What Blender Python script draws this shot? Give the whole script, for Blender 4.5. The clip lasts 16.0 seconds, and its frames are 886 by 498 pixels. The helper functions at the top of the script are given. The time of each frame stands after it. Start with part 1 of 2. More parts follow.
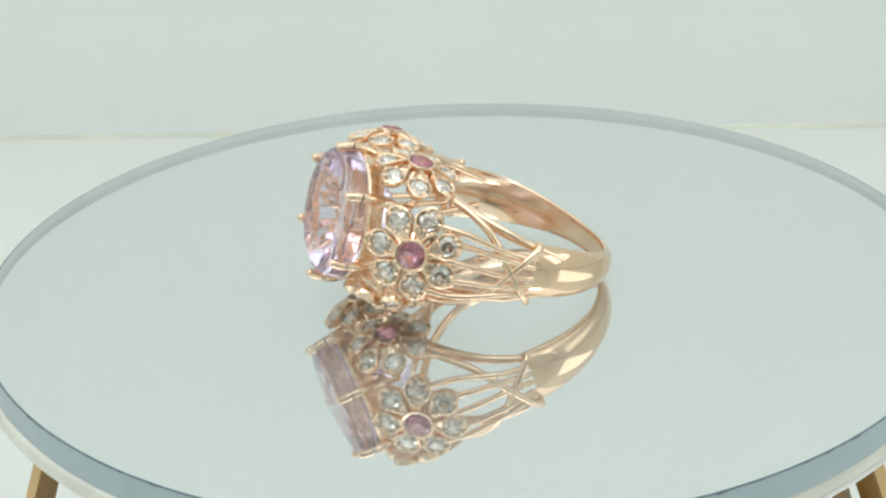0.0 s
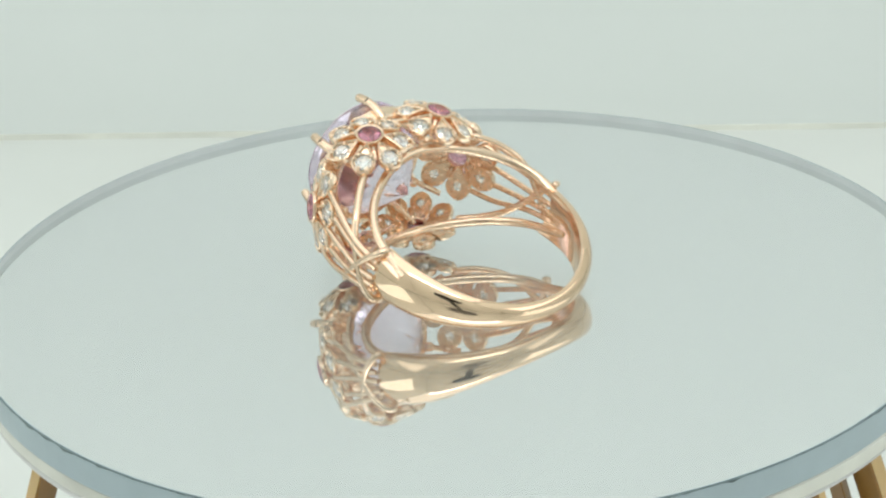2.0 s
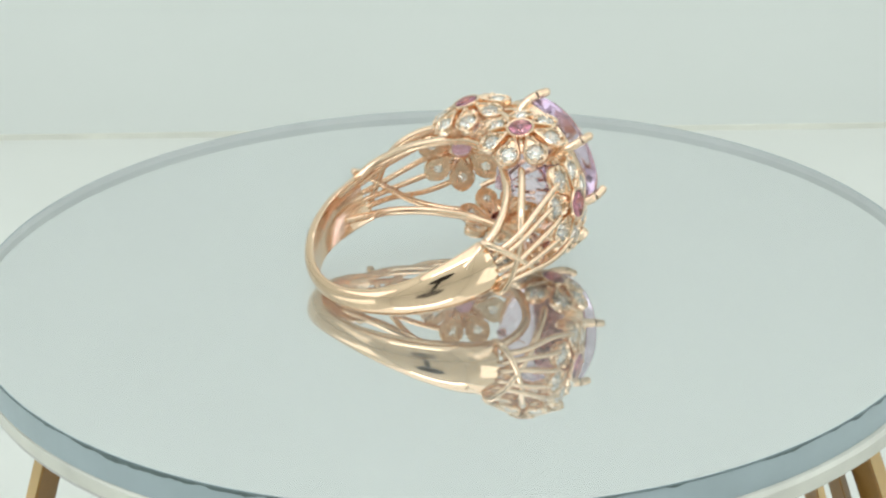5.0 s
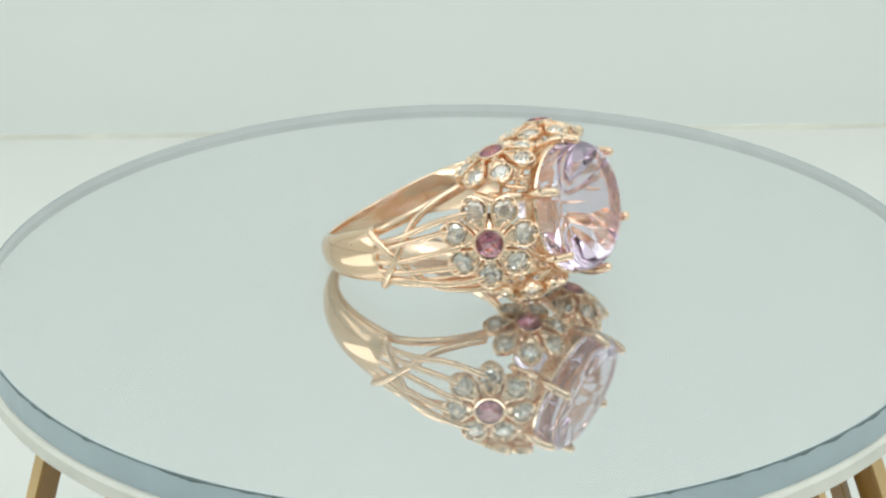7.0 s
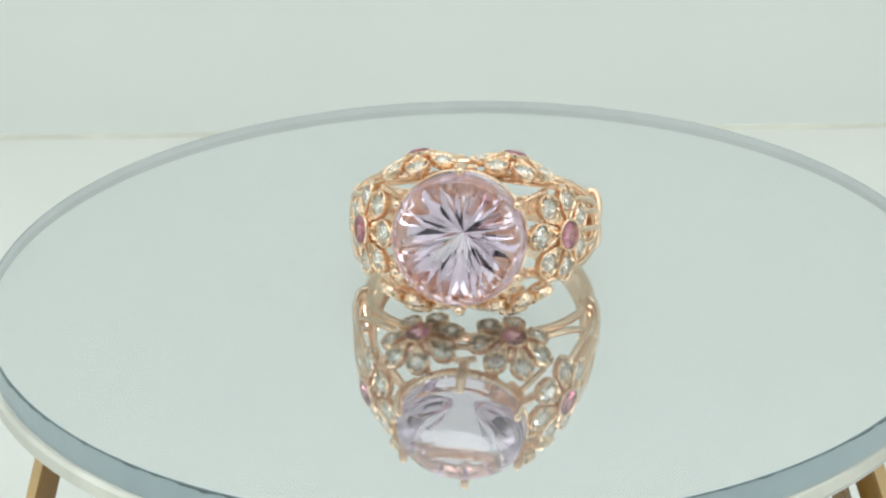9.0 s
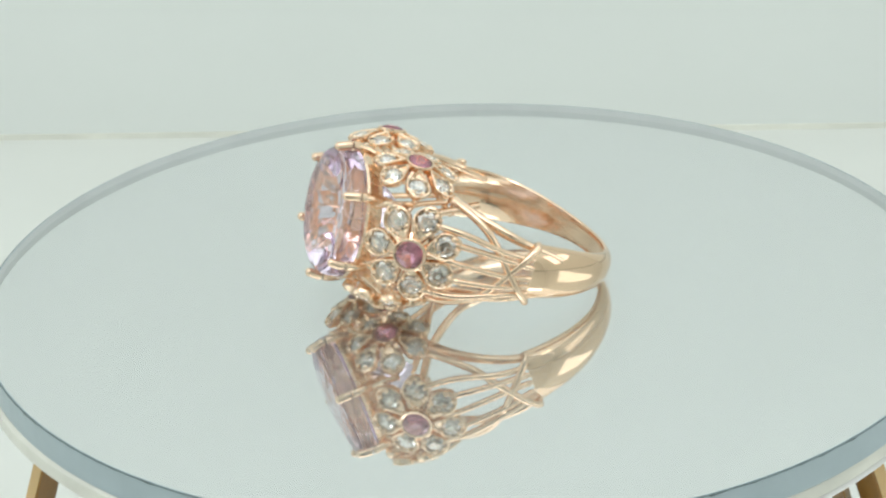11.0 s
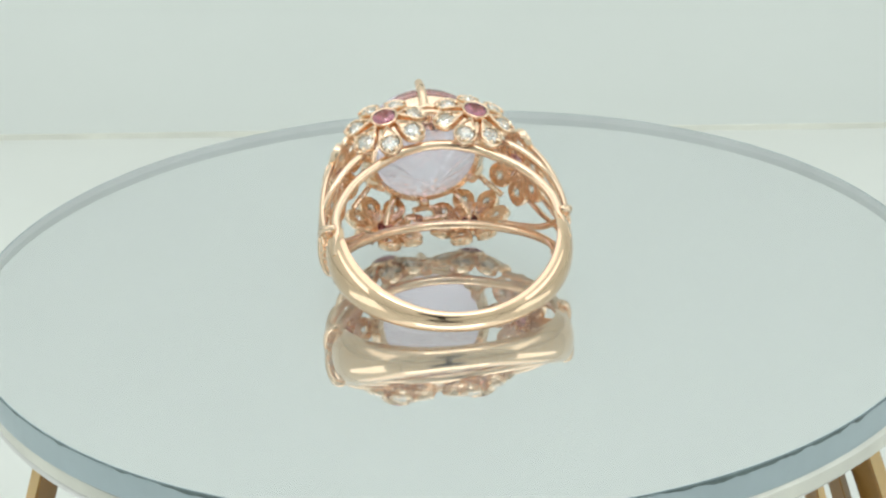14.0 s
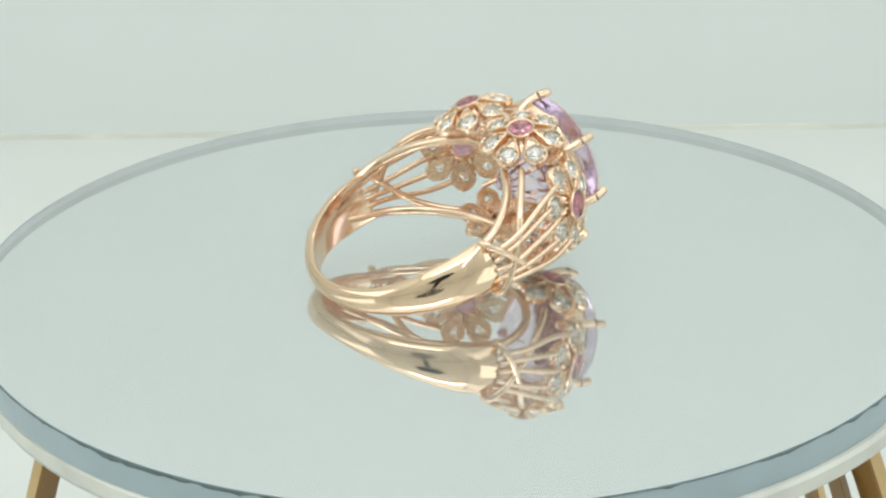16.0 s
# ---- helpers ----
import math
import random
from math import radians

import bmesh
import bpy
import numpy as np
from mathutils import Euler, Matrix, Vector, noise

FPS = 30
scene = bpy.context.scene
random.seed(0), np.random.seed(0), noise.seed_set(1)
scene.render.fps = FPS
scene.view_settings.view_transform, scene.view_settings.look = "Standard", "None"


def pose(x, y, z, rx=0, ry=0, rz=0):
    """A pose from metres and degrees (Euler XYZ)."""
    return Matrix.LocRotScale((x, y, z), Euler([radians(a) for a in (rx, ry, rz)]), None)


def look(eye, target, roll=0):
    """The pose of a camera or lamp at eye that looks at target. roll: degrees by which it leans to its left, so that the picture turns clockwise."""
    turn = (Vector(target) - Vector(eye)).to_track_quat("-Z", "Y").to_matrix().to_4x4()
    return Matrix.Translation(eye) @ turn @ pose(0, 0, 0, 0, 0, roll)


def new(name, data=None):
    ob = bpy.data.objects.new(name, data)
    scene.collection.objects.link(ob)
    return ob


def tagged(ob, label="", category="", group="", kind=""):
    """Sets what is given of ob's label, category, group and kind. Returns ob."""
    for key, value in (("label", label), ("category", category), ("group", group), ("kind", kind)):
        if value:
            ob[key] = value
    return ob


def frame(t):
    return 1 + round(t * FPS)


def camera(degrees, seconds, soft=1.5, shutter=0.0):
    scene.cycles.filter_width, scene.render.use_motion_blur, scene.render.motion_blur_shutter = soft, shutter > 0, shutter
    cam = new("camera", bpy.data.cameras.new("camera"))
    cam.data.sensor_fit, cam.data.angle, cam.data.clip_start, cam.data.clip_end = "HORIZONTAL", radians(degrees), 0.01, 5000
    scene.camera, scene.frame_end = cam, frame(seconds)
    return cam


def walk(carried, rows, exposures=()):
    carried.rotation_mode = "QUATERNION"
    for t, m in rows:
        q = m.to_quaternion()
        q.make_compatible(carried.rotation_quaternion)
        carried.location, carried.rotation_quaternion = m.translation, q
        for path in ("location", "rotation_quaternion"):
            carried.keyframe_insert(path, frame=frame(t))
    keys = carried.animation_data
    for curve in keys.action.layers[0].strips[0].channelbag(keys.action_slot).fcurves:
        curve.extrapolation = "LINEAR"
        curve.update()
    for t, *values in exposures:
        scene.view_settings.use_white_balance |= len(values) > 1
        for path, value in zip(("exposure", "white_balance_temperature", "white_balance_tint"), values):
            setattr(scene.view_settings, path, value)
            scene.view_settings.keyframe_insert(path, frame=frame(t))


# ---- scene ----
# camera: stands still in front of the turntable, looking down on it
cam = camera(21.79, 16.0, soft=2.3)
EYE, AIM, ROLL = (0.0, -0.19378, 0.08820), (-0.001431, 0.0, 0.00233), -1.363
walk(cam, [(0.0, look(EYE, AIM, ROLL)), (16.0, look(EYE, AIM, ROLL))], exposures=[(0.0, 0.0), (16.0, 0.0)])

MM = 0.001
TURN = 32.79          # degrees per second, clockwise seen from above

scene.cycles.max_bounces, scene.cycles.glossy_bounces, scene.cycles.transmission_bounces = 16, 9, 14

# ---- light: a white photo box with a lamp panel in its lid ----
world = bpy.data.worlds.new("world")
scene.world = world
world.use_nodes = True
world.node_tree.nodes["Background"].inputs[0].default_value = (0.8, 0.9, 0.85, 1)
world.node_tree.nodes["Background"].inputs[1].default_value = 0.05


def area_lamp(name, m, sx, sy, watts, colour):
    data = bpy.data.lights.new(name, "AREA")
    data.shape, data.size, data.size_y, data.energy, data.color = "RECTANGLE", sx, sy, watts, colour
    ob = new(name, data)
    ob.matrix_world = m
    return ob


area_lamp("lid_lamp", look((0, -0.05, 0.395), (0, -0.05, 0)), 0.50, 0.46, 0.66, (0.925, 1.0, 1.05))
area_lamp("front_lamp", look((0, -0.22, 0.385), (0, -0.02, 0.05)), 0.36, 0.05, 0.29, (0.94, 1.0, 1.01))
for name, side in (("side_lamp_left", -1), ("side_lamp_right", 1)):
    area_lamp(name, look((0.257 * side, -0.04, 0.10), (0, -0.01, 0.03)), 0.24, 0.14, 0.13, (0.94, 1.0, 1.03))


# ---- materials ----
def material(name, colour, rough=0.5, metal=0.0, transmission=0.0, ior=1.5, vary=0.0, scale=50.0, bump=0.0, rough_vary=0.0, bump_scale=0.0):
    m = bpy.data.materials.new(name)
    m.use_nodes = True
    nt = m.node_tree
    b = nt.nodes["Principled BSDF"]
    b.inputs["Base Color"].default_value = (*colour, 1)
    b.inputs["Roughness"].default_value = rough
    b.inputs["Metallic"].default_value = metal
    b.inputs["Transmission Weight"].default_value = transmission
    b.inputs["IOR"].default_value = ior
    co = nt.nodes.new("ShaderNodeTexCoord")
    if vary or rough_vary:
        a = nt.nodes.new("ShaderNodeTexNoise")
        a.inputs["Scale"].default_value, a.inputs["Detail"].default_value = scale, 6
        nt.links.new(co.outputs["Object"], a.inputs["Vector"])
        if vary:
            r = nt.nodes.new("ShaderNodeMapRange")
            r.inputs[1].default_value, r.inputs[2].default_value = 0.25, 0.75
            r.inputs[3].default_value, r.inputs[4].default_value = 1 - vary, 1 + vary
            x = nt.nodes.new("ShaderNodeMix")
            x.data_type, x.blend_type = "RGBA", "MULTIPLY"
            x.inputs[0].default_value = 1
            x.inputs[6].default_value = (*colour, 1)
            nt.links.new(a.outputs["Fac"], r.inputs[0])
            nt.links.new(r.outputs[0], x.inputs[7])
            nt.links.new(x.outputs[2], b.inputs["Base Color"])
        if rough_vary:
            r = nt.nodes.new("ShaderNodeMapRange")
            r.inputs[1].default_value, r.inputs[2].default_value = 0.3, 0.7
            r.inputs[3].default_value, r.inputs[4].default_value = max(rough - rough_vary, 0), rough + rough_vary
            nt.links.new(a.outputs["Fac"], r.inputs[0])
            nt.links.new(r.outputs[0], b.inputs["Roughness"])
    if bump:
        n = nt.nodes.new("ShaderNodeTexNoise")
        n.inputs["Scale"].default_value, n.inputs["Detail"].default_value = bump_scale or scale * 6, 4
        k = nt.nodes.new("ShaderNodeBump")
        k.inputs["Strength"].default_value, k.inputs["Distance"].default_value = bump, 0.0002
        nt.links.new(co.outputs["Object"], n.inputs["Vector"])
        nt.links.new(n.outputs["Fac"], k.inputs["Height"])
        nt.links.new(k.outputs[0], b.inputs["Normal"])
    return m


def gem_material(name, colour, ior, rough=0.0, spark=0.0):
    """A clear coloured stone; spark: the share of light that its many small facets throw straight back."""
    m = bpy.data.materials.new(name)
    m.use_nodes = True
    nt = m.node_tree
    nt.nodes.remove(nt.nodes["Principled BSDF"])
    g = nt.nodes.new("ShaderNodeBsdfGlass")
    g.inputs["Color"].default_value = (*colour, 1)
    g.inputs["IOR"].default_value, g.inputs["Roughness"].default_value = ior, rough
    last = g
    if spark:
        k = nt.nodes.new("ShaderNodeBsdfGlossy")
        k.inputs["Color"].default_value = (*colour, 1)
        k.inputs["Roughness"].default_value = 0.06
        last = nt.nodes.new("ShaderNodeMixShader")
        last.inputs[0].default_value = spark
        nt.links.new(g.outputs[0], last.inputs[1])
        nt.links.new(k.outputs[0], last.inputs[2])
    nt.links.new(last.outputs[0], nt.nodes["Material Output"].inputs["Surface"])
    return m


ROSE_GOLD = material("rose_gold", (0.865, 0.62, 0.425), 0.07, 1.0, rough_vary=0.025, scale=0.7, bump=0.06, bump_scale=0.9)
SATIN_GOLD = material("satin_rose_gold", (0.87, 0.64, 0.46), 0.17, 1.0, rough_vary=0.06, scale=1.2, bump=0.16, bump_scale=1.6)
CAST_GOLD = material("cast_rose_gold", (0.885, 0.675, 0.495), 0.25, 1.0, rough_vary=0.06, scale=1.5, bump=0.25, bump_scale=2.2)
AMETHYST = gem_material("pale_amethyst", (0.952, 0.905, 0.952), 1.55, 0.008)
PINK_GEM = gem_material("pink_sapphire", (0.87, 0.68, 0.73), 1.6, 0.0, 0.07)
CLEAR_GEM = gem_material("clear_gem", (0.99, 0.985, 0.97), 1.85, 0.0, 0.28)


def glass_cover(name):
    """Clear glass over the silvering: lets light straight through, with its own faint gloss."""
    m = bpy.data.materials.new(name)
    m.use_nodes = True
    nt = m.node_tree
    nt.nodes.remove(nt.nodes["Principled BSDF"])
    clear = nt.nodes.new("ShaderNodeBsdfTransparent")
    clear.inputs["Color"].default_value = (0.99, 0.99, 0.99, 1)
    gloss = nt.nodes.new("ShaderNodeBsdfGlossy")
    gloss.inputs["Roughness"].default_value = 0.45
    mix = nt.nodes.new("ShaderNodeMixShader")
    mix.inputs[0].default_value = 0.13
    nt.links.new(clear.outputs[0], mix.inputs[1])
    nt.links.new(gloss.outputs[0], mix.inputs[2])
    nt.links.new(mix.outputs[0], nt.nodes["Material Output"].inputs["Surface"])
    return m


GLASS = glass_cover("plate_glass")
MIRROR = material("silver_coating", (0.865, 0.88, 0.875), 0.012, 1.0)
GROUND_EDGE = material("ground_glass_edge", (0.42, 0.50, 0.53), 0.35, vary=0.04, scale=300.0, bump=0.1)
# same ground glass; its brighter look through the face is put into the colour
LIT_INNER_EDGE = material("lit_ground_edge", (0.64, 0.66, 0.645), 0.3, vary=0.04, scale=300.0)
CHIPPED = material("chipped_edge", (0.12, 0.16, 0.16), 0.4, vary=0.3, scale=900.0)
BACKING = material("cream_backing", (0.76, 0.74, 0.66), 0.22, vary=0.17, scale=110.0, bump=0.1)
CLEAR_RIM = material("pale_plastic_rim", (0.78, 0.76, 0.73), 0.12, vary=0.05, scale=150.0)
# one wood in two copies, with light and shade put into the colour
WOOD_LIT = material("lit_wood", (0.66, 0.43, 0.17), 0.5, vary=0.15, scale=180.0, bump=0.2)
WOOD_SHADED = material("shaded_wood", (0.30, 0.15, 0.035), 0.45, vary=0.25, scale=160.0, bump=0.2)
WHITE_BOARD = material("white_board", (0.84, 0.86, 0.83), 0.6, vary=0.015, scale=25.0, bump=0.05)
WHITE_SHEET = material("white_sheet", (0.82, 0.82, 0.77), 0.5, vary=0.012, scale=30.0, bump=0.05)
SEAM = material("seam_tape", (0.83, 0.82, 0.74), 0.6, vary=0.10, scale=80.0)
BLACK = material("black_plastic", (0.012, 0.013, 0.015), 0.55, vary=0.3, scale=90.0)
LAMP_GREY = material("lamp_frame", (0.6, 0.6, 0.6), 0.5, vary=0.05, scale=60.0)


# ---- mesh helpers ----
def mesh_of(name, bm, mats, smooth=True):
    bmesh.ops.recalc_face_normals(bm, faces=bm.faces)
    for e in bm.edges:
        e.smooth = len(e.link_faces) == 2 and e.calc_face_angle(0) < 0.75
    me = bpy.data.meshes.new(name)
    bm.to_mesh(me)
    bm.free()
    for m in mats if isinstance(mats, (list, tuple)) else [mats]:
        me.materials.append(m)
    if smooth:
        me.polygons.foreach_set("use_smooth", [True] * len(me.polygons))
    return me


def part(name, data, parent, m=None, label="", mat=None, smooth=True):
    """One mesh object under a thing or part; data is a mesh, or a bmesh with its material."""
    me = mesh_of(name, data, mat, smooth) if isinstance(data, bmesh.types.BMesh) else data
    ob = new(name, me)
    ob.parent = parent
    if m is not None:
        ob.matrix_basis = m
    return tagged(ob, label)


def rings(bm, loops, closed=True, cap=False):
    """Joins a row of equal vertex loops; closed: the last one joins the first."""
    vs = [[bm.verts.new(p) for p in loop] for loop in loops]
    n = len(vs[0])
    pairs = list(zip(vs, vs[1:])) + ([(vs[-1], vs[0])] if closed else [])
    for a, b in pairs:
        for i in range(n):
            bm.faces.new((a[i], a[(i + 1) % n], b[(i + 1) % n], b[i]))
    if cap:
        bm.faces.new(vs[0])
        bm.faces.new(vs[-1])
    return vs


def spline(pts, per=6):
    """A smooth line through the points."""
    p = [Vector(q) for q in pts]
    if len(p) == 2:
        return [p[0].lerp(p[1], i / per) for i in range(per + 1)]
    p = [p[0] * 2 - p[1]] + p + [p[-1] * 2 - p[-2]]
    out = []
    for a, b, c, d in zip(p, p[1:], p[2:], p[3:]):
        for i in range(per):
            t = i / per
            out.append(0.5 * (2 * b + (c - a) * t + (2 * a - 5 * b + 4 * c - d) * t * t + (3 * b - a - 3 * c + d) * t ** 3))
    return out + [p[-2]]


def tube(bm, pts, r, sides=10, per=6, flat=1.0, up=(0, 0, 1), ends=1.0):
    """A round or flattened wire along the points; r may be one radius or one for each end."""
    line = spline(pts, per)
    r0, r1 = r if isinstance(r, tuple) else (r, r)
    loops = []
    for i, p in enumerate(line):
        d = (line[min(i + 1, len(line) - 1)] - line[max(i - 1, 0)]).normalized()
        s = d.cross(Vector(up))
        s = s.normalized() if s.length > 1e-4 else d.orthogonal().normalized()
        n = s.cross(d)
        k = r0 + (r1 - r0) * i / (len(line) - 1)
        k *= ends if i in (0, len(line) - 1) else 1
        loops.append([p + (s * math.cos(a) + n * flat * math.sin(a)) * k for a in [math.tau * j / sides for j in range(sides)]])
    rings(bm, loops, closed=False, cap=True)
    return bm


def ball(bm, centre, r, squash=1.0):
    bmesh.ops.create_icosphere(bm, subdivisions=2, radius=r, matrix=Matrix.Translation(centre) @ Matrix.Diagonal((1, 1, squash, 1)))


def lathe(bm, profile, n=32, closed=True):
    """Turns a row of (radius, height) about z."""
    rings(bm, [[(r * math.cos(math.tau * j / n), r * math.sin(math.tau * j / n), z) for j in range(n)] for r, z in profile], closed)
    return bm


def box(bm, x0, x1, y0, y1, z0, z1, bevel=0.0):
    made = bmesh.ops.create_cube(bm, size=1, matrix=Matrix.Translation(((x0 + x1) / 2, (y0 + y1) / 2, (z0 + z1) / 2)) @ Matrix.Diagonal((x1 - x0, y1 - y0, z1 - z0, 1)))
    if bevel:
        edges = list({e for v in made["verts"] for e in v.link_edges})
        bmesh.ops.bevel(bm, geom=edges, offset=bevel, segments=2, affect="EDGES", profile=0.5)
    return bm


# ---- the photo box: sheet, walls, lid ----
FLOOR = -0.060
BACK = 0.1931


def slab(name, x0, x1, y0, y1, z0, z1, mat, label, category):
    bm = box(bmesh.new(), x0, x1, y0, y1, z0, z1)
    ob = new(name, mesh_of(name, bm, mat, smooth=False))
    return tagged(ob, label, category, kind="structure")


SIDE, FRONT, LID = 0.26, -0.30, 0.40
slab("floor", -SIDE - 0.02, SIDE + 0.02, FRONT - 0.02, BACK + 0.02, FLOOR - 0.02, FLOOR, WHITE_SHEET, "smooth white sheet under the display stand", "floor")
back = slab("wall_back", -SIDE, SIDE, BACK, BACK + 0.02, FLOOR, LID, WHITE_BOARD, "plain white board behind the turntable", "wall")
slab("wall_left", -SIDE - 0.02, -SIDE, FRONT, BACK + 0.02, FLOOR, LID, WHITE_BOARD, "plain white side board of a photo box", "wall")
slab("wall_right", SIDE, SIDE + 0.02, FRONT, BACK + 0.02, FLOOR, LID, WHITE_BOARD, "plain white side board of a photo box", "wall")
slab("wall_front", -SIDE - 0.02, SIDE + 0.02, FRONT - 0.02, FRONT, FLOOR, LID, WHITE_BOARD, "plain white board facing the turntable", "wall")
slab("ceiling", -SIDE - 0.02, SIDE + 0.02, FRONT - 0.02, BACK + 0.02, LID, LID + 0.02, WHITE_BOARD, "white lid of a photo box", "ceiling")
seam = slab("trim", -SIDE, SIDE, BACK - 0.0004, BACK, FLOOR, FLOOR + 0.0010, SEAM, "thin cream seam between sheet and back board", "trim")
# the back board stands a little askew to the sheet
askew = Matrix.Translation((-0.07, BACK, 0)) @ pose(0, 0, 0, 0, 0, -1.15) @ Matrix.Translation((0.07, -BACK, 0))
back.matrix_basis = askew
seam.matrix_basis = askew


# ---- the ring ----
# its own axes in millimetres: u across the finger hole, v along the finger, w from the hole's centre to the large stone
RING_U = Vector((0.31487, -0.94913, 0.0))
RING_V = Vector((0.25302, 0.08394, 0.96381))
RING_W = Vector((-0.91479, -0.30348, 0.26658))
RING_AT = Vector((4.0157, -0.1530, 4.1800))
RING_SPACE = Matrix.Translation(RING_AT * MM) @ Matrix((RING_U, RING_V, RING_W)).transposed().to_4x4() @ Matrix.Diagonal((MM, MM, MM, 1))


def frame_of(at, normal, first):
    """A frame at a point with z along the normal and x towards first."""
    z = Vector(normal).normalized()
    x = Vector(first)
    x = (x - z * x.dot(z)).normalized()
    m = Matrix((x, z.cross(x), z)).transposed().to_4x4()
    m.translation = at
    return m


def shank_mesh():
    """The plain band: narrow and domed at the bottom, wide and hollow inside at its two ends."""
    bm = bmesh.new()
    loops, n, m = [], 96, 36
    for i in range(n + 1):
        a = radians(-96 + 192 * i / n)
        k = abs(a) / radians(96)
        k = k * k * (3 - 2 * k)
        half = 1.08 + 1.42 * k ** 1.25
        sink = -0.50 * (1 - k)
        inner, thick = 9.35 - 0.05 * k, 0.90 + 1.02 * k
        hollow, edge = 0.05 + 1.75 * k ** 2.5, 0.20 + 0.14 * k
        loop = []
        for j in range(m + 1):
            c = math.cos(math.pi * j / m)
            loop.append((inner + edge + (thick - edge) * (1 - abs(c) ** 2.2) ** 0.5, half * c))
        for j in range(1, m):
            s = -1 + 2 * j / m
            loop.append((inner + 0.12 * s ** 4 + hollow * (1 - s * s) ** 0.9 * 0.8, half * 0.985 * s))
        loops.append([(math.sin(a) * r, v + sink, -math.cos(a) * r) for r, v in loop])
    rings(bm, loops, closed=False, cap=True)
    me = mesh_of("shank", bm, [ROSE_GOLD, SATIN_GOLD])
    for p in me.polygons:
        if p.normal.x * p.center.x + p.normal.z * p.center.z < -2:
            p.material_index = 1
    return me


def petal_outline(scale, n=28):
    """A drop shape: full and faintly pointed outside, drawn to a point towards the flower's middle (-x)."""
    out = []
    for j in range(n):
        a = math.tau * j / n
        x, y = math.cos(a), math.sin(a)
        back, front = max(0.0, -x), max(0.0, x)
        out.append((scale * (1.24 * x - 0.80 * back ** 3 + 0.16 * front ** 8), scale * 1.22 * y * (1 - 0.55 * back ** 2)))
    return out


def petal_mesh(gem):
    """A stone-set petal: a thin cup with a wire rim, pierced behind; gem: the radius of its stone."""
    bm = bmesh.new()
    n, k = 28, gem / 0.95
    circle = lambda r: [(r * math.cos(math.tau * j / n), r * math.sin(math.tau * j / n)) for j in range(n)]
    hole = circle(0.46 * gem)
    at = lambda pts, z: [(x, y, z) for x, y in pts]
    rings(bm, [at(petal_outline(0.98 * k), -0.68), at(petal_outline(1.05 * k), -0.56), at(petal_outline(1.05 * k), -0.1), at(petal_outline(1.03 * k), 0.03), at(petal_outline(0.95 * k), 0.08),
               at(petal_outline(0.88 * k), 0.01), at(petal_outline(0.845 * k), -0.16), at(circle(gem + 0.02), -0.18), at(circle(gem * 0.9), -0.3), at(hole, -0.46), at(circle(0.50 * gem), -0.66)])
    for a, r in ((30, 0.24), (-30, 0.24), (138, 0.20), (222, 0.20)):
        ball(bm, ((gem + 0.04) * math.cos(radians(a)), (gem + 0.04) * math.sin(radians(a)), -0.04), r)
    return mesh_of("petal", bm, CAST_GOLD)


def brilliant(r, table, crown, girdle, depth, n=8, star=0.55, wall=0.0, faces=0):
    """A faceted round stone with its girdle in z = 0."""
    bm = bmesh.new()
    c = faces or n
    top = [bm.verts.new((table * math.cos(math.tau * i / c), table * math.sin(math.tau * i / c), crown)) for i in range(c)]
    mid_r, mid_z = table + (r - table) * star, wall + (crown - wall) * (1 - star * 0.80)
    mid = [bm.verts.new((mid_r * math.cos(math.tau * (i + 0.5) / c), mid_r * math.sin(math.tau * (i + 0.5) / c), mid_z)) for i in range(c)]
    m = 2 * n
    rim = [bm.verts.new((r * math.cos(math.tau * i / m), r * math.sin(math.tau * i / m), girdle)) for i in range(m)]
    up = [bm.verts.new((r * 0.965 * math.cos(math.tau * i / m), r * 0.965 * math.sin(math.tau * i / m), girdle + wall)) for i in range(m)] if wall else rim
    low = [bm.verts.new((r * math.cos(math.tau * i / m), r * math.sin(math.tau * i / m), -girdle)) for i in range(m)]
    bm.faces.new(top)
    q = m // c
    for i in range(c):
        bm.faces.new((top[i], mid[i], top[(i + 1) % c]))
        bm.faces.new((mid[i - 1], top[i], mid[i], up[q * i]))
        for j in (0, q // 2):
            bm.faces.new((mid[i], *[up[(q * i + j + k) % m] for k in range(q // 2 + 1)]))
    for i in range(m):
        bm.faces.new((rim[i], low[i], low[(i + 1) % m], rim[(i + 1) % m]))
        if wall:
            bm.faces.new((up[i], rim[i], rim[(i + 1) % m], up[(i + 1) % m]))
    under_r, under_z = r * 0.30, -girdle - (depth - girdle) * 0.72
    under = [bm.verts.new((under_r * math.cos(math.tau * (i + 0.5) / n), under_r * math.sin(math.tau * (i + 0.5) / n), under_z)) for i in range(n)]
    tip = bm.verts.new((0, 0, -depth))
    for i in range(n):
        bm.faces.new((under[i], low[2 * i], low[2 * i + 1]))
        bm.faces.new((under[i], low[2 * i + 1], low[(2 * i + 2) % m]))
        bm.faces.new((under[i - 1], tip, under[i], low[2 * i]))
    return bm


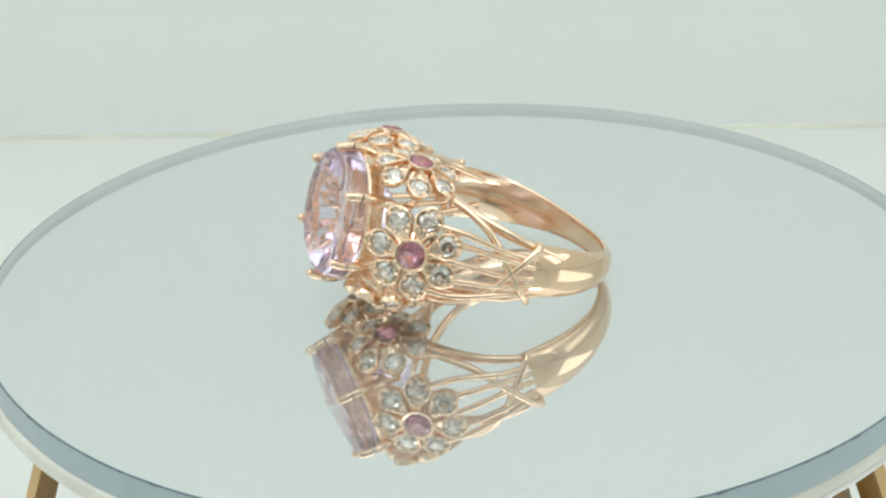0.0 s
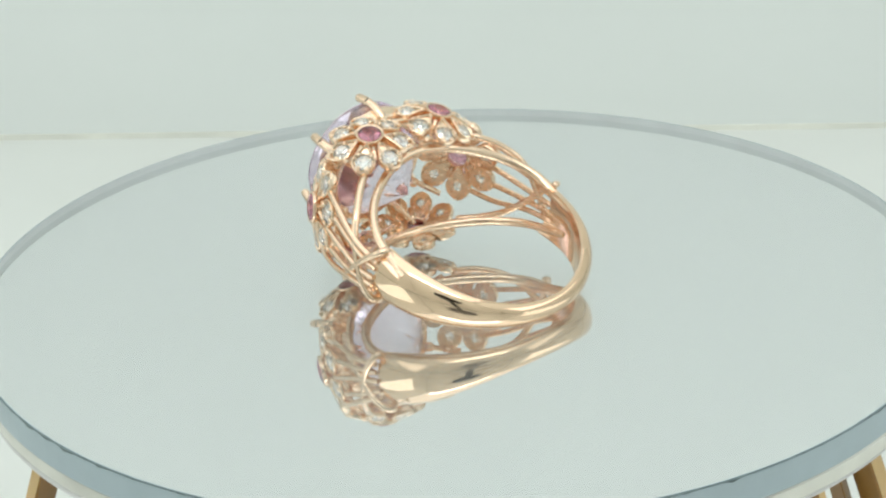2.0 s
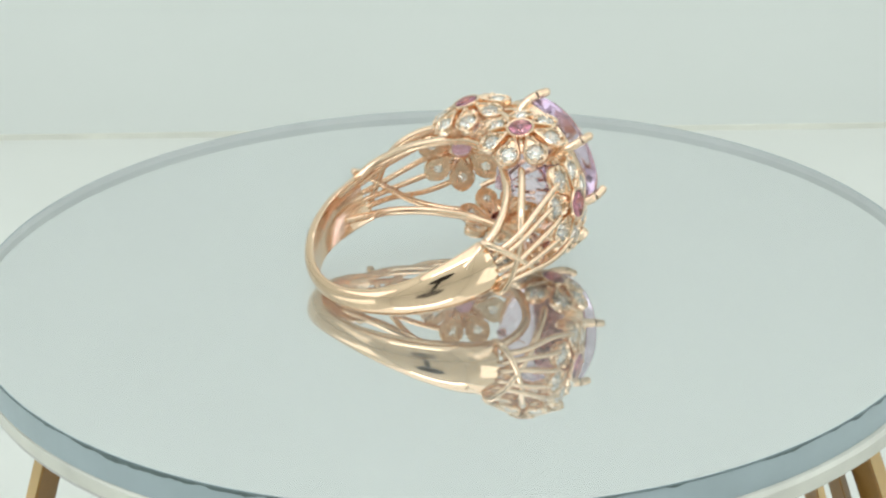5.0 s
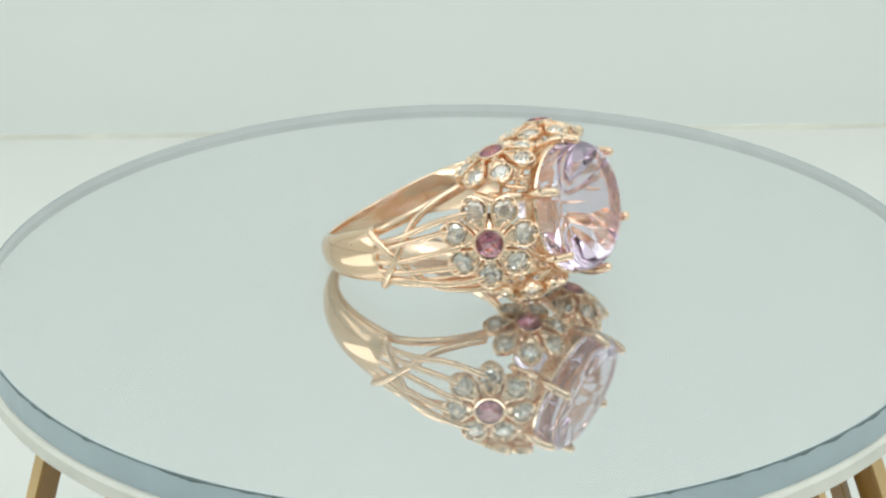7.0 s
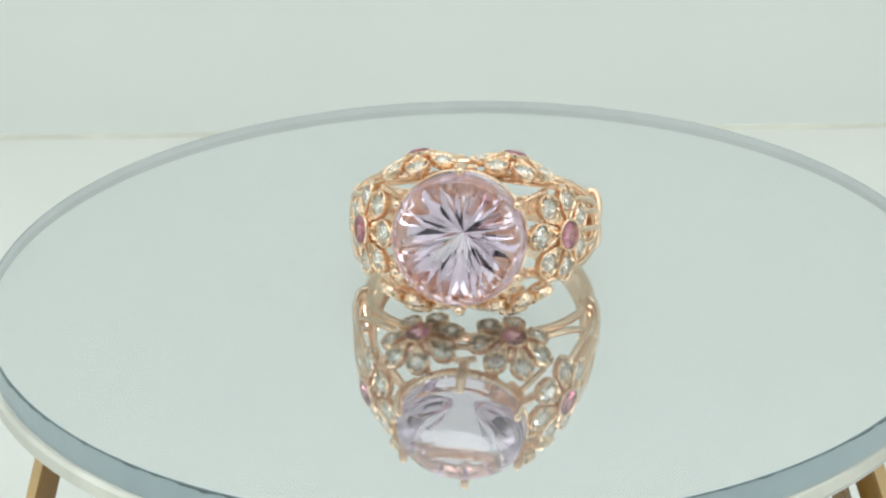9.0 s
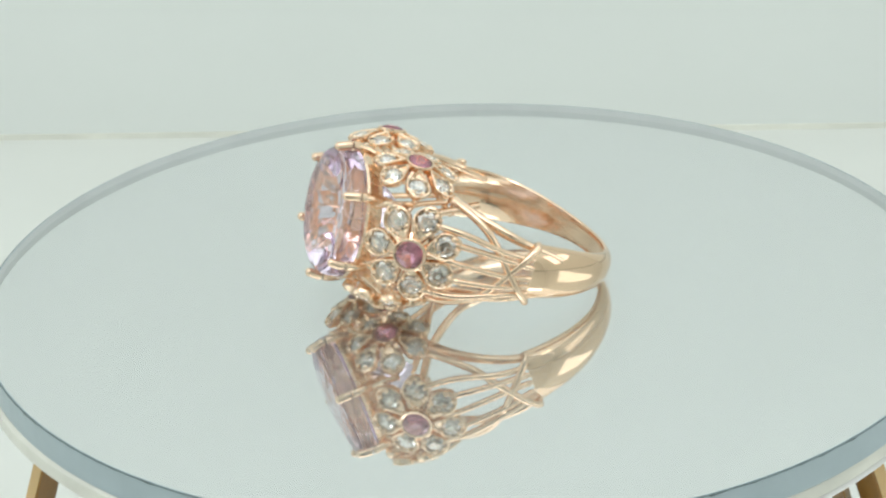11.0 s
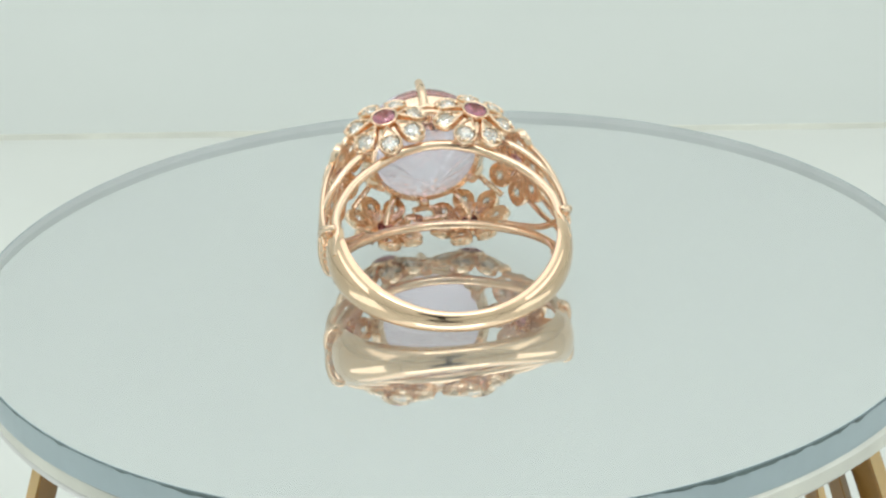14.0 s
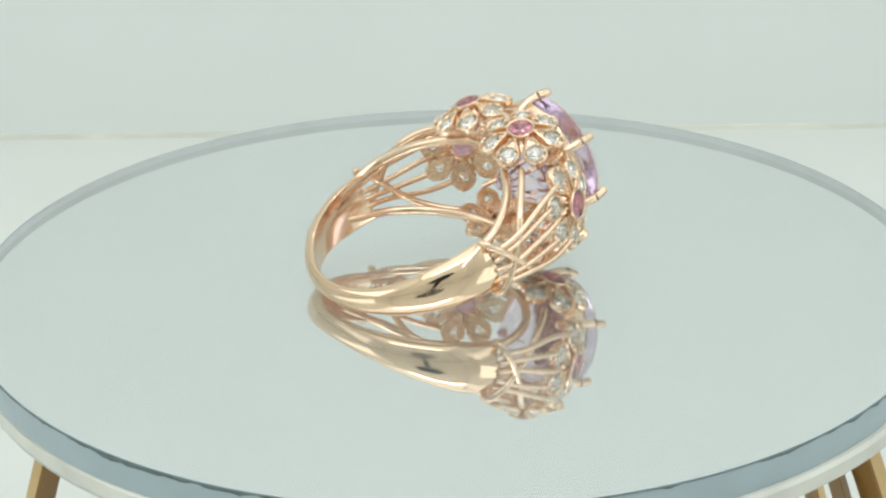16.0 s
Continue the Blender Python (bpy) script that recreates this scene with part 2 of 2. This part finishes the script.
def large_stone_mesh():
    """A low cushioned crown with a steep side over a pavilion: kite facets outside, a steeper star of narrow facets within."""
    bm = bmesh.new()
    n = 16
    m = 4 * n
    at = lambda r, i, z, of: bm.verts.new((r * math.cos(math.tau * i / of), r * math.sin(math.tau * i / of), z))
    loops = [[at(r, i, z, m) for i in range(m)] for r, z in ((5.85, -0.15), (5.87, 0.2), (5.80, 0.9), (5.66, 1.4), (5.45, 1.74), (5.05, 1.98), (4.3, 2.16), (3.2, 2.31), (1.7, 2.42))]
    for p, q in zip(loops, loops[1:]):
        for i in range(m):
            bm.faces.new((p[i], p[(i + 1) % m], q[(i + 1) % m], q[i]))
    bm.faces.new(loops[-1])
    low = loops[0]
    # the zigzag where the outer facets meet the inner star
    rnd = random.Random(4)
    far = [at(4.2 + rnd.uniform(-0.10, 0.10), i, -2.02, n) for i in range(n)]
    near = [at(2.95 + rnd.uniform(-0.12, 0.12), i + 0.5, -3.42, n) for i in range(n)]
    inner = [at(1.2 + rnd.uniform(-0.1, 0.1), i, -5.06 + rnd.uniform(-0.05, 0.05), n) for i in range(n)]
    tip = bm.verts.new((0, 0, -6.2))
    for i in range(n):
        j = (i + 1) % n
        for q in (0, 1):
            bm.faces.new((low[4 * i + q], low[4 * i + q + 1], far[i]))
            bm.faces.new((low[(4 * j - q - 1) % m], low[4 * j % m], far[j]))
        bm.faces.new((low[4 * i + 2], near[i], far[i]))
        bm.faces.new((low[4 * i + 2], far[j], near[i]))
        bm.faces.new((far[i], near[i], inner[i]))
        bm.faces.new((far[j], inner[j], near[i]))
        bm.faces.new((near[i], inner[j], tip))
        bm.faces.new((near[i], tip, inner[i]))
    me = mesh_of("large_stone", bm, AMETHYST, smooth=False)
    for p in me.polygons:
        p.use_smooth = p.center.z > 0.2
    return me


def bezel_mesh(k):
    bm = bmesh.new()
    lathe(bm, [(r * k, z) for r, z in ((1.0, -1.0), (1.22, -0.95), (1.42, -0.6), (1.52, -0.1), (1.50, 0.03), (1.42, 0.08), (1.24, 0.04), (1.18, -0.10), (1.06, -0.5), (0.94, -0.85), (0.94, -1.0))], 28)
    for i in range(7):
        a = math.tau * (i + 0.5) / 7
        c = Vector((math.cos(a), math.sin(a), 0))
        tube(bm, [c * 1.28 * k + Vector((0, 0, -0.75)), c * 1.8 * k + Vector((0, 0, -1.05)), c * 2.5 * k + Vector((0, 0, -1.2))], (0.26, 0.20), 6, 3)
    return mesh_of("bezel", bm, SATIN_GOLD)


def flower(parent, at, normal, first, drop, reach, lean, meshes):
    """A pink stone in a collet with seven stone-set petals round it."""
    petal_me, clear_me, pink_me, bezel_me = meshes
    m = frame_of(at, normal, first)
    f = part("flower_setting", bezel_me, parent, RING_SPACE @ m, "rose gold flower with pink centre and clear petal stones")
    part("pink_stone", pink_me, f, Matrix.Translation((0, 0, 0.02)), "faceted pink stone")
    for i in range(7):
        p = pose(0, 0, 0, 0, 0, 360 * i / 7) @ Matrix.Translation((reach, 0, -drop)) @ pose(0, 0, 0, 0, lean, 0)
        part("petal", petal_me, f, p)
        part("clear_stone", clear_me, f, p @ Matrix.Translation((0.0, 0, -0.12)) @ pose(0, 0, 0, 0, 0, 17 * i), "round clear faceted stone")
    return f


def build_ring():
    ring = new("ring")
    tagged(ring, "openwork rose gold ring with large pale amethyst on a mirror", "ring")
    part("shank", shank_mesh(), ring, RING_SPACE, "polished rose gold band")
    # large stone, its claws and the rail below it
    part("large_stone", large_stone_mesh(), ring, RING_SPACE @ Matrix.Translation((0, 0, 15.5)), "large round pale lavender faceted stone")
    bm = bmesh.new()
    lathe(bm, [(4.75, 13.75), (5.2, 13.7), (5.9, 14.5), (6.04, 15.2), (5.9, 15.38), (5.45, 14.9), (4.85, 14.15)], 48)
    part("stone_rail", bm, ring, RING_SPACE, "", CAST_GOLD)
    for i in range(6):
        a = radians(30 + 60 * i + (4, -4, 0, -4, 4, 0)[i] * 0.5)
        c = Vector((math.cos(a), math.sin(a), 0))
        z = Vector((0, 0, 1))
        bm = tube(bmesh.new(), [c * 5.0 + z * 13.0, c * 5.7 + z * 14.0, c * 6.15 + z * 15.1, c * 6.25 + z * 16.3, c * 6.05 + z * 17.35], (0.50, 0.41), 12, 5)
        ball(bm, c * 6.05 + z * 17.35, 0.415)
        ball(bm, c * 5.0 + z * 13.0, 0.51)
        part("claw", bm, ring, RING_SPACE, "", SATIN_GOLD)
    # six flowers
    pinks = [mesh_of("pink_stone", brilliant(1.19 * k, 0.70 * k, 0.25, 0.05, 0.85), PINK_GEM, smooth=False) for k in (1.0, 0.87)]
    sets = []
    for pink, k, gem in zip(pinks, (1.0, 0.87), (0.95, 0.83)):
        clear = mesh_of("clear_stone", brilliant(gem, 0.56 * gem, 0.34 * gem, 0.04, 0.8 * gem), CLEAR_GEM, smooth=False)
        sets.append((petal_mesh(gem), clear, pink, bezel_mesh(k)))
    large, small = sets
    for s in (1, -1):
        flower(ring, (9.3 * s + 0.1, 0.05, 12.1), (0.857 * s, 0, 0.515), (-0.515 * s, 0, 0.857), 0.80, 3.08, 12, large)
    for s in (1, -1):
        for k in (1, -1):
            twist = 0 if s == 1 else 25.7
            first = Vector((math.sin(radians(twist)), 0, -math.cos(radians(twist))))
            flower(ring, (4.27 * s + 0.15, 6.98 * k, 11.2), (0.20 * s, 0.97 * k, 0.0), first, 0.85, 2.90, 22, small)
    # small bars that tie the flowers to the stone's rail
    for k in (1, -1):
        for line in (((-1.9, 6.0 * k, 12.0), (0.2, 6.35 * k, 12.2), (2.2, 6.0 * k, 12.0)), ((-1.2, 5.9 * k, 13.2), (0.0, 6.0 * k, 13.6), (1.2, 5.9 * k, 13.2)),
                     ((4.1, 6.2 * k, 11.6), (3.2, 5.0 * k, 13.6), (2.9, 4.9 * k, 14.5)), ((-4.1, 6.2 * k, 11.6), (-3.2, 5.0 * k, 13.6), (-2.9, 4.9 * k, 14.5))):
            part("gallery_bar", tube(bmesh.new(), line, 0.30, 8, 5), ring, RING_SPACE, "", CAST_GOLD)
    for s in (1, -1):
        for k in (1, -1):
            line = ((7.2 * s, 3.9 * k, 11.9), (5.6 * s, 3.1 * k, 13.6), (5.1 * s, 2.6 * k, 14.5))
            part("gallery_bar", tube(bmesh.new(), line, 0.28, 8, 5), ring, RING_SPACE, "", CAST_GOLD)
    # the two smooth rails round the finger hole
    for k in (1, -1):
        line = [(10.35, 1.4, -1.6), (10.15, 1.95, 0.2), (9.78, 2.75, 3.0), (7.8, 3.6, 5.9), (4.6, 4.3, 8.1), (2.2, 4.65, 8.95), (0, 4.75, 9.2)]
        line = [(u, v * k, w) for u, v, w in line] + [(-u, v * k, w) for u, v, w in reversed(line[:-1])]
        part("hole_rail", tube(bmesh.new(), line, 0.48, 12, 6, flat=0.85), ring, RING_SPACE, "", SATIN_GOLD)
    # wires that fan from the band's ends to the flowers, and the crossed ties
    for s in (1, -1):
        wires = [((11.0, 1.4, 1.2), (11.02, 1.85, 4.25), (10.24, 2.7, 7.68), (8.95, 3.0, 11.0)),
                 ((11.2, 0.7, 1.2), (11.09, 1.2, 4.14), (10.3, 1.65, 7.8), (9.9, 1.65, 9.0)),
                 ((11.25, -0.2, 1.2), (11.22, -0.33, 3.5), (10.45, 0.05, 7.8), (9.8, 0.2, 9.6)),
                 ((11.2, -1.0, 1.2), (11.07, -1.38, 4.23), (10.3, -1.55, 7.8), (9.9, -1.6, 9.0)),
                 ((11.0, -1.7, 1.2), (10.95, -2.2, 4.0), (10.1, -3.1, 7.6), (8.95, -3.0, 11.0))]
        for w in wires:
            part("wire", tube(bmesh.new(), [(u * s, v, z) for u, v, z in w], 0.29, 9, 6, ends=0.7), ring, RING_SPACE, "", SATIN_GOLD)
        for k in (1, -1):
            tie = [(6.6, 4.75 * k, 8.8), (8.2, 4.3 * k, 7.5), (9.8, 3.3 * k, 5.9), (10.8, 1.8 * k, 4.6), (11.22, 0.0, 3.3), (11.36, -1.4 * k, 2.2), (11.0, -2.45 * k, 1.2), (10.2, -2.7 * k, 0.9)]
            part("crossed_tie", tube(bmesh.new(), [(u * s, v, z) for u, v, z in tie], 0.34, 10, 6, ends=0.6), ring, RING_SPACE, "", SATIN_GOLD)
    return ring


ring = build_ring()


# ---- the mirror disc ----
DISC_R = 0.0442
SILVER = -0.00070


def build_disc():
    disc = new("mirror_disc")
    tagged(disc, "round thick mirror plate turning on a wooden stand", "mirror")
    at = Vector((0, 0, 1)).rotation_difference(Vector((-0.0073, -0.0111, 1))).to_matrix().to_4x4() @ Matrix.Translation((0.00054, -0.00056, 0))
    n = 160
    bm = bmesh.new()
    loop = lambda r, z: [(r * math.cos(math.tau * j / n), r * math.sin(math.tau * j / n), z) for j in range(n)]
    rings(bm, [loop(DISC_R - 0.0002, 0.0), loop(DISC_R - 0.00012, 0.0), loop(DISC_R, -0.00012), loop(DISC_R, -0.0026), loop(DISC_R - 0.0002, -0.0026), loop(DISC_R - 0.0002, -0.0002)])
    me = mesh_of("ground_edge", bm, [GROUND_EDGE, LIT_INNER_EDGE], smooth=False)
    # inward faces get the lightened copy of the edge glass
    for p in me.polygons:
        p.material_index = 1 if p.normal.x * p.center.x + p.normal.y * p.center.y < -0.01 else 0
    part("ground_edge", me, disc, at, "ground grey edge of the glass")
    bm = bmesh.new()
    rows = []
    for j in range(720):
        a = math.tau * j / 720
        c = Vector((math.cos(a), math.sin(a), 0))
        k = 0.14 + 0.95 * noise.noise(c * 2.2 + Vector((3, 1, 0))) + 0.95 * noise.noise(c * 24) + 0.35 * noise.noise(c * 110)
        depth = 0.00040 * min(max(k, 0.05), 1.2)
        rows.append([c * (DISC_R - 0.0001) + Vector((0, 0, 0.00001)), c * (DISC_R + 0.00001) + Vector((0, 0, -0.00004)), c * (DISC_R + 0.00003) + Vector((0, 0, -0.00006 - depth * 0.5)), c * (DISC_R + 0.00001) + Vector((0, 0, -0.00006 - depth)), c * (DISC_R - 0.0001) + Vector((0, 0, -0.00015))])
    rings(bm, rows)
    part("chipped_line", bm, disc, at, "dark uneven chipped line along the edge", CHIPPED, smooth=False)
    bm = bmesh.new()
    bm.faces.new([bm.verts.new(p) for p in loop(DISC_R - 0.0002, -0.00002)])
    me = mesh_of("glass_cover", bm, GLASS, smooth=False)
    if me.polygons[0].normal.z < 0:
        me.flip_normals()
    part("glass_cover", me, disc, at, "clear glass face")
    bm = lathe(bmesh.new(), [(0.0, SILVER), (DISC_R - 0.0002, SILVER), (DISC_R - 0.0002, -0.0025), (0.0, -0.0025)], n, closed=False)
    part("mirror_coating", bm, disc, at, "silvered mirror layer", MIRROR, smooth=False)
    bm = lathe(bmesh.new(), [(0.0, -0.00262), (DISC_R - 0.0001, -0.00262), (DISC_R + 0.0002, -0.0029), (DISC_R + 0.0002, -0.0041), (DISC_R - 0.0001, -0.0044), (0.0, -0.0044)], n, closed=False)
    part("backing", bm, disc, at @ Matrix.Translation((-0.00035, 0.00036, 0)), "cream backing board", BACKING)
    bm = lathe(bmesh.new(), [(0.0, -0.0044), (DISC_R - 0.0006, -0.0044), (DISC_R - 0.0003, -0.0047), (DISC_R - 0.0008, -0.0051), (0.0, -0.0051)], n, closed=False)
    part("lower_rim", bm, disc, at, "pale glossy plastic rim", CLEAR_RIM)
    return disc


disc = build_disc()


# ---- the wooden stand under the disc ----
def build_stand():
    stand = new("wooden_stand")
    tagged(stand, "small splayed wooden stand carrying the mirror disc", "stand")
    stand.matrix_basis = pose(0, 0.0016, FLOOR)
    bm = lathe(bmesh.new(), [(0.0, 0.0540), (0.018, 0.0540), (0.018, 0.0500), (0.0, 0.0500)], 40, closed=False)
    part("turning_plate", bm, stand, None, "", LAMP_GREY)
    for top, foot, wide in (((-35.2, -20.0, 53.6), (-51.0, -24.0, 0.0), 2.6), ((33.6, -20.0, 53.6), (51.7, -24.0, 0.0), 3.0), ((30.9, -18.0, 53.6), (46.5, -22.0, 0.0), 1.7),
                            ((-30, 26, 53.6), (-44, 33, 0), 2.4), ((30, 26, 53.6), (44, 33, 0), 2.4)):
        t, f = Vector(top) * MM, Vector(foot) * MM
        bm = bmesh.new()
        w, d, s = wide * MM, 0.0030, math.copysign(1, top[0])
        section = ((-0.5 * s, 0.0), (-0.44 * s, -0.12), (0.06 * s, -0.98), (0.14 * s, -0.98), (0.46 * s, -0.10), (0.5 * s, 0.0), (0.1 * s, 1.0), (-0.1 * s, 1.0))
        rings(bm, [[(p.x + x * w, p.y + y * d, p.z) for x, y in section] for p in (f, t)], closed=False, cap=True)
        me = mesh_of("leg", bm, [WOOD_SHADED, WOOD_LIT], smooth=False)
        # outward faces painted pale as if lit, all others in the shaded brown
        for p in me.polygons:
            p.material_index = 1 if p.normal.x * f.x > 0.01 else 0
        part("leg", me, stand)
    for x, y in ((-1, -20), (1, -20), (-1, 26), (1, 26)):
        bm = tube(bmesh.new(), [(x * 0.017, y * 0.0005, 0.0515), (x * 0.034, y * 0.001, 0.0515)], 0.0018, 8, 3)
        part("arm", bm, stand, None, "", WOOD_SHADED)
    return stand


stand = build_stand()


# ---- the filming camera, seen only in the polished metal and the stone ----
def build_rig():
    rig = new("tripod_camera")
    tagged(rig, "black camera on a short black column standing on the sheet", "camera")
    rig.matrix_basis = pose(0, -0.222, FLOOR)
    bm = bmesh.new()
    outline = lambda k, y: [(0.054 * k * math.cos(math.tau * j / 40), y, 0.148 + 0.034 * k * math.sin(math.tau * j / 40)) for j in range(40)]
    rings(bm, [outline(0.94, 0.02), outline(1.0, 0.016), outline(1.0, -0.016), outline(0.94, -0.02)], closed=False, cap=True)
    part("body", bm, rig, None, "black oval camera body", BLACK)
    part("column", box(bmesh.new(), -0.011, 0.011, -0.009, 0.009, 0.004, 0.113, 0.002), rig, None, "", BLACK)
    part("foot", box(bmesh.new(), -0.03, 0.03, -0.03, 0.03, 0.0, 0.005, 0.001), rig, None, "", BLACK)
    return rig


rig = build_rig()


# ---- what moves ----
def motions():
    rows = [(0.5 * i, pose(0, 0, 0, 0, 0, -TURN * 0.5 * i)) for i in range(33)]
    walk(ring, rows)
    rows = [(0.5 * i, pose(0.0002, -0.0003, 0, 0, 0, -TURN * 0.5 * i)) for i in range(33)]
    walk(disc, rows)


motions()
